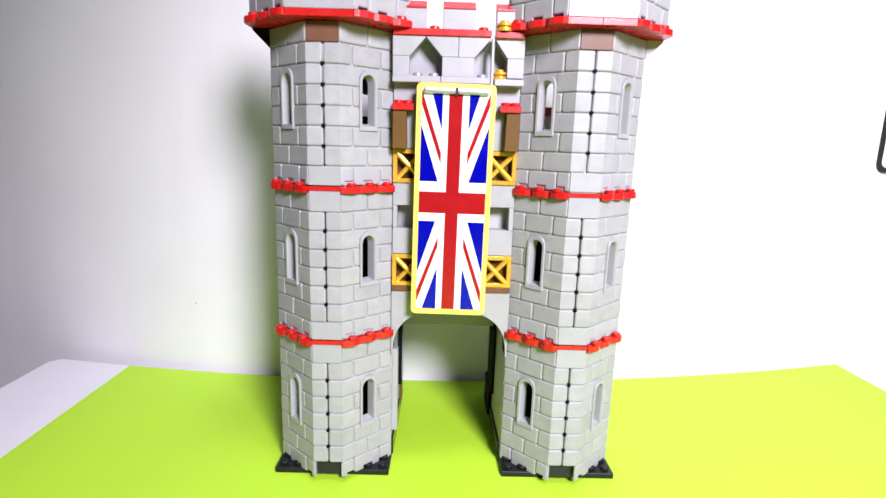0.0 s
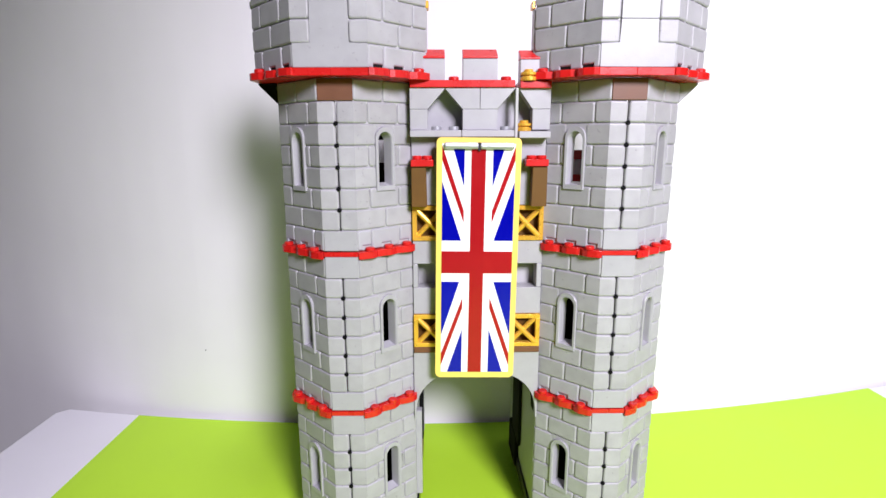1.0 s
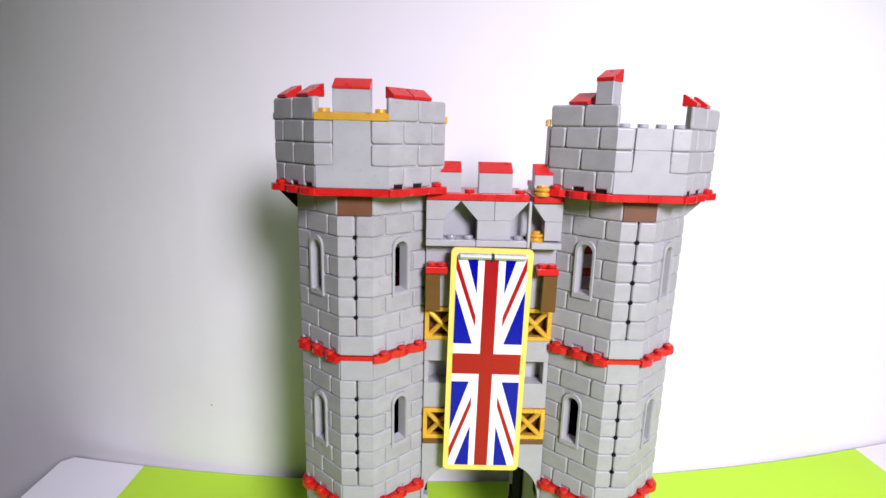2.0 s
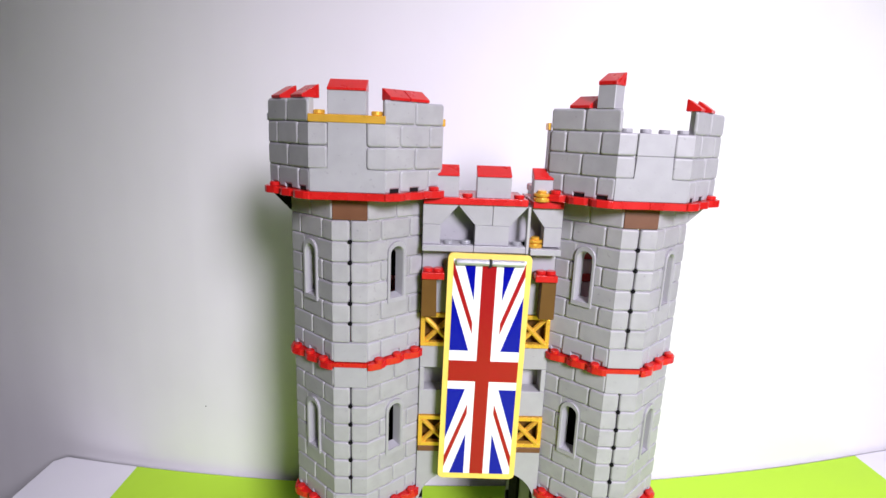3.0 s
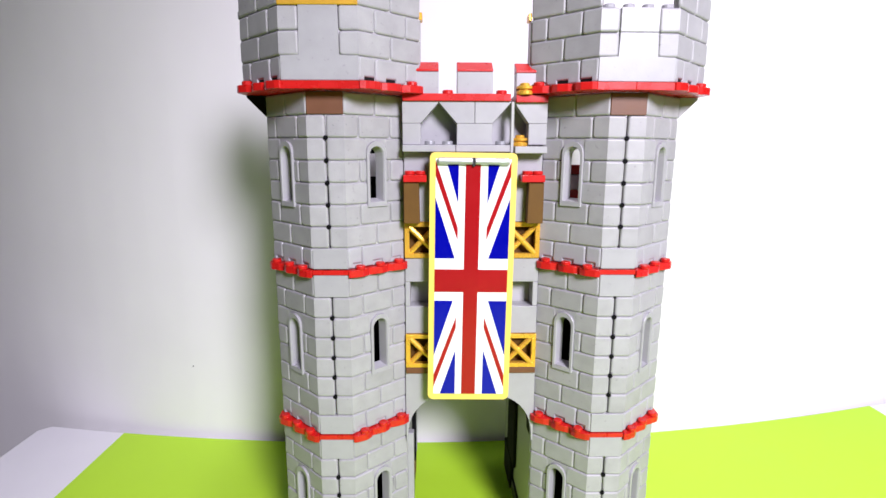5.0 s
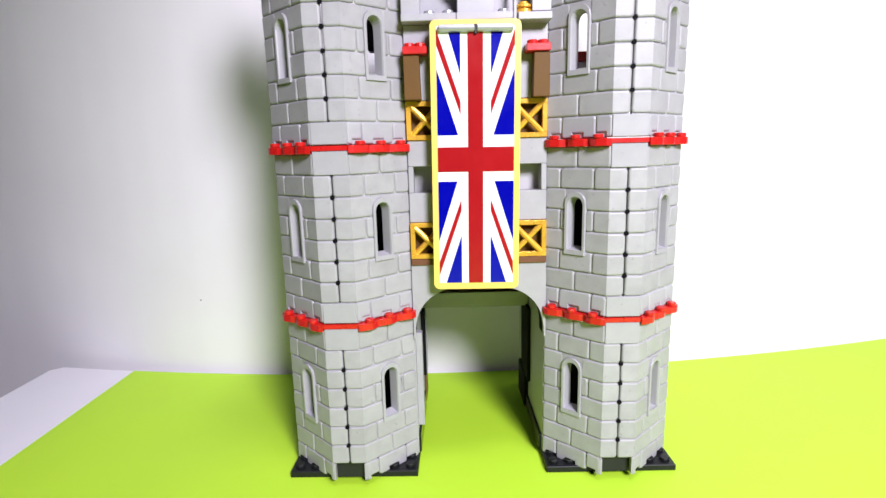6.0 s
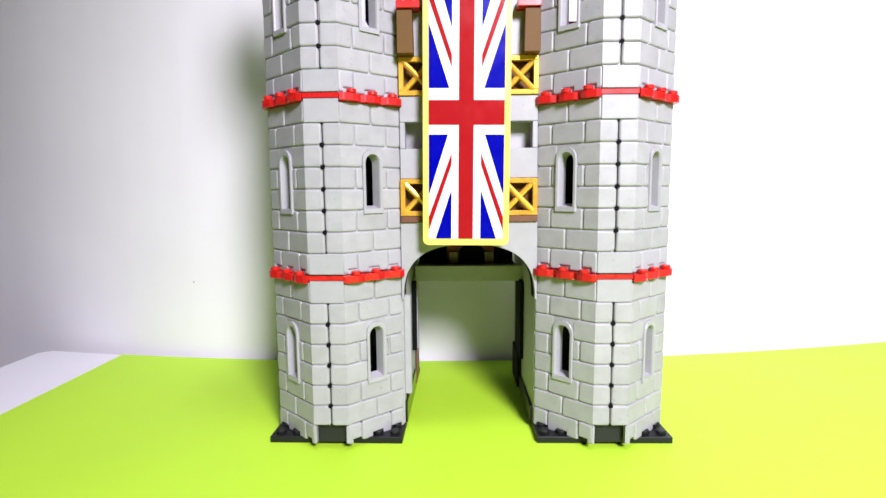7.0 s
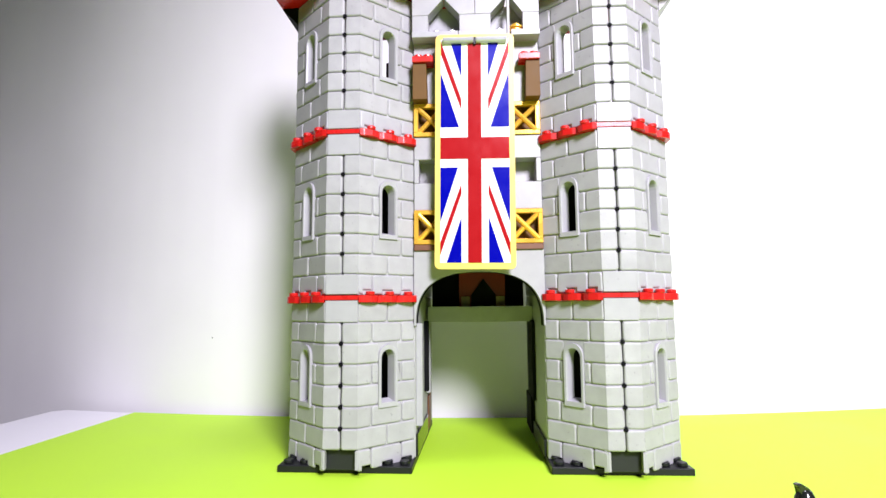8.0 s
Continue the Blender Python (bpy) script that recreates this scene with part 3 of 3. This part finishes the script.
part("parapet_plate", box(0.0180, 0.0322, YN - 0.0020, YN + 0.0310, TOP - 0.0005, 0.2403), RED, gate, "red plastic plate")
for x in (-0.0120, 0.0120):
    stud(plate_a, x, YN + 0.0030, 0.2408, RED)
for x0, x1, d in ((-0.0319, -0.0161, 0), (-0.0079, 0.0079, 0), (0.0182, 0.0318, -0.0004)):
    part("merlon", box(x0, x1, YN + 0.0010, YN + 0.0078, 0.2408 + d, 0.2504 + d), SMOOTH, gate)
    part("merlon_cap", cheese(x1 - x0 + 0.0001, 0.0074), RED, gate, "red sloping cap", ((x0 + x1) / 2, YN + 0.0008, 0.2505 + d))
# the room over the passage; its inner darkness is put in as black surfaces
part("lintel", box(-0.0296, 0.0330, 0.0710, 0.0800, 0.0683, 0.0772), COOL, gate, "grey beam over the passage")
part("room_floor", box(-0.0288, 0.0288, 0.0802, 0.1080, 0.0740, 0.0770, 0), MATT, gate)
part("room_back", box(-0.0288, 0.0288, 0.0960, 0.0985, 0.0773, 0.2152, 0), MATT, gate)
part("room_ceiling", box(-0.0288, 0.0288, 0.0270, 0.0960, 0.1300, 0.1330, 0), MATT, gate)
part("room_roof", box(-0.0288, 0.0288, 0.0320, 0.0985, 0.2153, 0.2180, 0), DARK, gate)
part("room_brick", box(-0.0115, 0.0170, 0.0880, 0.0955, 0.0773, 0.1010), MAROON, gate, "darkened red inner brick")
part("room_wedge", prism([(-0.0040, 0.0855, 0.0773), (0.0110, 0.0855, 0.0773), (0.0110, 0.0855, 0.0845), (0.0035, 0.0855, 0.0945), (-0.0040, 0.0855, 0.0845)], (0, 0.0022, 0)), MATT, gate, "black pointed panel")
for x in (-0.0075, 0.0138):
    part("room_brick", box(x - 0.0026, x + 0.0026, 0.0845, 0.0875, 0.0773, 0.0835), TAN, gate, "tan inner brick")
# lining of the passage: leaning panel, dark slots, low black bricks
part("passage_panel", box(0.0316, 0.0350, 0.0262, 0.0310, 0.0180, 0.0690, 0.0004), SMOOTH, left, "pale grey upright panel")
part("passage_slot", box(0.0316, 0.0342, 0.0640, 0.0700, 0.0290, 0.0690, 0.0003), MATT, left, "black upright strip")
part("passage_panel", box(0.0316, 0.0340, 0.0780, 0.0860, 0.0260, 0.0690, 0.0004), SMOOTH, left, "pale grey upright panel")
part("passage_block", box(0.0320, 0.0328, 0.0800, 0.0960, 0.0045, 0.0240, 0.0003), BROWN, left, "brown plastic brick")
part("passage_base", box(0.0319, 0.0330, 0.0240, 0.0735, 0.0040, 0.0150, 0.0003), GLOSS, left, "low glossy black brick")
part("passage_slot", box(-0.0337, -0.0320, 0.0620, 0.0880, 0.0240, 0.0690, 0.0003), MATT, right, "black upright strip")
part("passage_slot", box(-0.0342, -0.0320, 0.0700, 0.0960, 0.0045, 0.0250, 0.0003), MATT, right, "black upright strip")
part("passage_base", box(-0.0332, -0.0319, 0.0240, 0.0695, 0.0040, 0.0120, 0.0003), BLACK, right, "low black brick")


# ---- the hanging banner ----
banner = tagged(new("flag_banner"), "tall yellow-bordered plastic flag panel in red, white and blue", "flag")
banner.location, banner.rotation_euler = (0.0002, 0.0104, 0.2150), (radians(0.3), radians(0.66), 0)
FW, FH, EDGE = 0.0396, 0.1196, 0.0027


def rounded(w, h, r, n=5):
    out = []
    for cx, cz, a0 in ((w / 2 - r, -r, 0), (-w / 2 + r, -r, 90), (-w / 2 + r, -h + r, 180), (w / 2 - r, -h + r, 270)):
        out += [(cx + r * math.cos(radians(a0 + 90 * k / n)), cz + r * math.sin(radians(a0 + 90 * k / n))) for k in range(n + 1)]
    return out


part("panel", prism([(x, 0, z) for x, z in rounded(FW, FH, 0.0022)], (0, 0.0016, 0), 0.0003), YELLOW, banner, "yellow panel with rounded corners")
IW, IH = FW - 2 * EDGE, FH - 2 * EDGE - 0.0004


def field(points, layer, mat, name):
    """A printed area: u and v run from 0 to 1 across and down the field."""
    y = -0.00012 * layer
    pts = [(IW * (u - 0.5), y, -EDGE - IH * v) for u, v in points]
    return part(name, prism(pts, (0, 0.0001, 0)), mat, banner)


field([(0, 0), (1, 0), (1, 1), (0, 1)], 1, WHITE, "white_field")
UX, VX = 0.305, 0.404
for sx in (0, 1):
    for sz in (0, 1):
        def at(p, q):
            u, v = p * UX, q * VX * (1.0 if sz == 0 else 0.416 / VX)
            return (1 - u if sx else u, 1 - v if sz else v)
        slip, tall, low, wide, arm = ((0.43, 0.44, 0.383, 0.89, (0.022, 0.685, 0.812, 0.168)) if sz == 0 else (0.30, 0.48, 0.417, 0.84, (0.074, 0.715, 0.832, 0.210)))
        field([at(p, q) for p, q in ((slip, 0), (1, 0), (1, tall))], 2, BLUE, "blue_triangle")
        field([at(p, q) for p, q in ((0, low), (wide, 1), (0, 1))], 2, BLUE, "blue_triangle")
        field([at(p, q) for p, q in zip((0, 1, 1, 0), arm)], 2, FLAGRED, "red_saltire_arm")
field([(0.398, 0), (0.595, 0), (0.595, 1), (0.398, 1)], 3, FLAGRED, "red_upright")
field([(0, 0.450), (0.398, 0.450), (0.398, 0.546), (0, 0.546)], 3, FLAGRED, "red_crossbar")
field([(0.595, 0.450), (1, 0.450), (1, 0.546), (0.595, 0.546)], 3, FLAGRED, "red_crossbar")
for x in (-0.0083, 0.0083):
    clip = part("clip_bar", tube(0.0016, 0.0156, 14, 0.0004, matrix=Matrix.Translation((-0.0078, 0, 0)) @ Matrix.Rotation(radians(90), 4, "Y")), SILVER, banner, "silver grey clip bar", (x, -0.0012, -0.0038), smooth=False)
part("clip_joint", box(-0.0006, 0.0006, -0.0018, 0.0, -0.0062, -0.0022, 0.0002), DARK, banner)


# ---- table, sheet, room ----
def eased(x, m):
    """The square of x, levelling out past m."""
    x = abs(x)
    return x * x if x < m else m * m + 0.5 * m * (1 - math.exp((m - x) / 0.25))


def bow(x):
    """How far back the table reaches at x: its far edge bellies very slightly."""
    return 0.1335 + 0.022 * x + 0.34 * eased(x, 0.36)


def face(x):
    """The wall's face: a narrow gap behind the table that widens towards its end."""
    return bow(x) + 0.0025 + 0.22 * eased(max(0.0, -0.10 - x), 0.26)


def strip(xs, y_near, z0, z1, back=0.0, cut=None):
    """A flat piece whose far edge follows the wall; cut clips its far corner at the first x."""
    pts = [(x, bow(x) - back, z0) for x in xs] + [(xs[-1], y_near, z0), (cut[0] if cut else xs[0], y_near, z0)]
    if cut:
        pts.append((cut[0], bow(cut[0]) - cut[1], z0))
    return prism(pts, (0, 0, z1 - z0))


def steps(a, b, n):
    return [a + (b - a) * k / n for k in range(n + 1)]


table = tagged(new("work_table"), "plain white laminate table against the wall", "table")
part("table_top", strip(steps(-0.319, 1.1, 40), -0.75, -0.026, 0.0, 0.0015, (-0.326, 0.009)), LAMINATE, table, "white laminate top")
for x in (-0.28, 1.05):
    for y in (-0.70, 0.10):
        part("leg", box(x - 0.02, x + 0.02, y - 0.02, y + 0.02, -0.74, -0.0262, 0.003), METAL, table)
sheet = tagged(new("lime_sheet", mesh("lime_sheet", strip(steps(-0.2565, 0.3565, 30), -0.52, 0.0001, 0.0006, 0.0022), CARD)), "flat lime green card sheet lying on the table", "card sheet")


def wall_strip(xs, z0, z1, thick):
    pts = [(x, face(x), z0) for x in xs] + [(xs[-1], face(xs[-1]) + thick, z0), (xs[0], face(xs[0]) + thick, z0)]
    return prism(pts, (0, 0, z1 - z0))


def setting(name, bm, mat, label):
    return tagged(new(name, mesh(name, bm, mat)), label, "", "", "structure")


setting("wall_north", wall_strip(steps(-1.8, 2.2, 160), -0.74, 1.75, 0.15), PAINT, "white painted wall")
setting("floor", box(-2.0, 2.4, -3.0, 0.6, -0.80, -0.74, 0), FLOORING, "grey floor")
setting("wall_west", box(-1.95, -1.8, -3.0, 0.6, -0.74, 1.75, 0), BACKPAINT, "unseen wall, grey to hold down bounced light")
setting("wall_east", box(2.2, 2.35, -3.0, 0.6, -0.74, 1.75, 0), BACKPAINT, "unseen wall, grey to hold down bounced light")

# ---- small things ----
mark = tagged(new("wall_mark", mesh("wall_mark", tube(0.00045, 0.0003, 10, 0, matrix=Matrix.Rotation(radians(90), 4, "X")), DARK)), "tiny dark speck on the white wall", "mark")
mark.location = (-0.1985, face(-0.1985) - 0.0001, 0.0555)

figure = tagged(new("toy_helmet"), "small glossy black plastic toy helmet with curved crest", "toy")
figure.location, figure.rotation_euler, figure.scale = (0.0925, -0.0800, 0.0006), (0, 0, 0.2), (0.78, 0.78, 1.04)


def lathe(profile, sides=20):
    bm = bmesh.new()
    rings = [[bm.verts.new((r * math.cos(2 * math.pi * k / sides), r * math.sin(2 * math.pi * k / sides), z)) for k in range(sides)] for r, z in profile]
    for p, q in zip(rings, rings[1:]):
        for k in range(sides):
            bm.faces.new((p[k], p[(k + 1) % sides], q[(k + 1) % sides], q[k]))
    bm.faces.new(rings[0][::-1]), bm.faces.new(rings[-1])
    return bm


part("bowl", lathe([(0.0046, 0), (0.0050, 0.002), (0.0044, 0.006), (0.0036, 0.010), (0.0038, 0.014), (0.0040, 0.017), (0.0036, 0.0200), (0.0024, 0.0220), (0.0006, 0.0228)]), GLOSS, figure, smooth=True)
crest = bmesh.new()
hook = [(-0.0034, 0.0150), (-0.0042, 0.0166), (-0.0024, 0.0172), (-0.0020, 0.0200), (-0.0026, 0.0226), (-0.0042, 0.0240), (-0.0022, 0.0243), (0.0002, 0.0232), (0.0020, 0.0222), (0.0010, 0.0150)]
prism([(x, -0.0013, z) for x, z in hook], (0, 0.0026, 0), 0.0004, crest)
part("crest", crest, GLOSS, figure)

# unseen wall and ceiling close the room; their grey limits the bounce
setting("wall_south", box(-1.95, 2.35, -3.15, -3.0, -0.74, 1.75, 0), BACKPAINT, "unseen wall, grey to hold down bounced light")
setting("ceiling", box(-1.95, 2.35, -3.15, 0.6, 1.75, 1.85, 0), BACKPAINT, "unseen ceiling, grey to hold down bounced light")

# a dark folded cloth at the bare end of the table
cloth = tagged(new("folded_cloth"), "black folded cloth on the bare white table", "cloth")
cloth.location, cloth.rotation_euler = (-0.2640, -0.0050, 0.0), (0, 0, radians(-31))
fold = box(-0.110, 0.0, -0.080, 0.0, 0.0002, 0.0052, 0.002)
part("lower_fold", fold, MATT, cloth)
part("upper_fold", box(-0.104, -0.004, -0.078, -0.003, 0.0053, 0.0095, 0.002), MATT, cloth)

# a light switch on the wall past the end of the card
switch = tagged(new("wall_switch"), "pale wall switch with a dark rounded rim", "switch")
switch.location = (0.3936, face(0.3936) + 0.0004, 0.2020)


def rim_bm(w, h, r, band, depth):
    """A rounded frame: an outer outline, a smaller inner one, and the sides between them."""
    bm = bmesh.new()
    rings = [[bm.verts.new((x, y, z + hh / 2)) for x, z in rounded(ww, hh, rr)] for ww, hh, rr, y in
             ((w, h, r, 0), (w, h, r, -depth * 0.8), (w - 0.0012, h - 0.0012, r - 0.0006, -depth), (w - 2 * band, h - 2 * band, r - band * 0.8, -depth), (w - 2 * band, h - 2 * band, r - band * 0.8, 0))]
    n = len(rings[0])
    for p, q in zip(rings, rings[1:] + rings[:1]):
        for k in range(n):
            bm.faces.new((p[k], p[(k + 1) % n], q[(k + 1) % n], q[k]))
    return bm


part("rim", rim_bm(0.0560, 0.0600, 0.0085, 0.0042, 0.0085), DARK, switch, "dark grey rim")
part("rocker", prism([(x, -0.0052, z + 0.0255) for x, z in rounded(0.0474, 0.0510, 0.0050)], (0, 0.0050, 0), 0.0005), CLEAR, switch, "pale switch face")
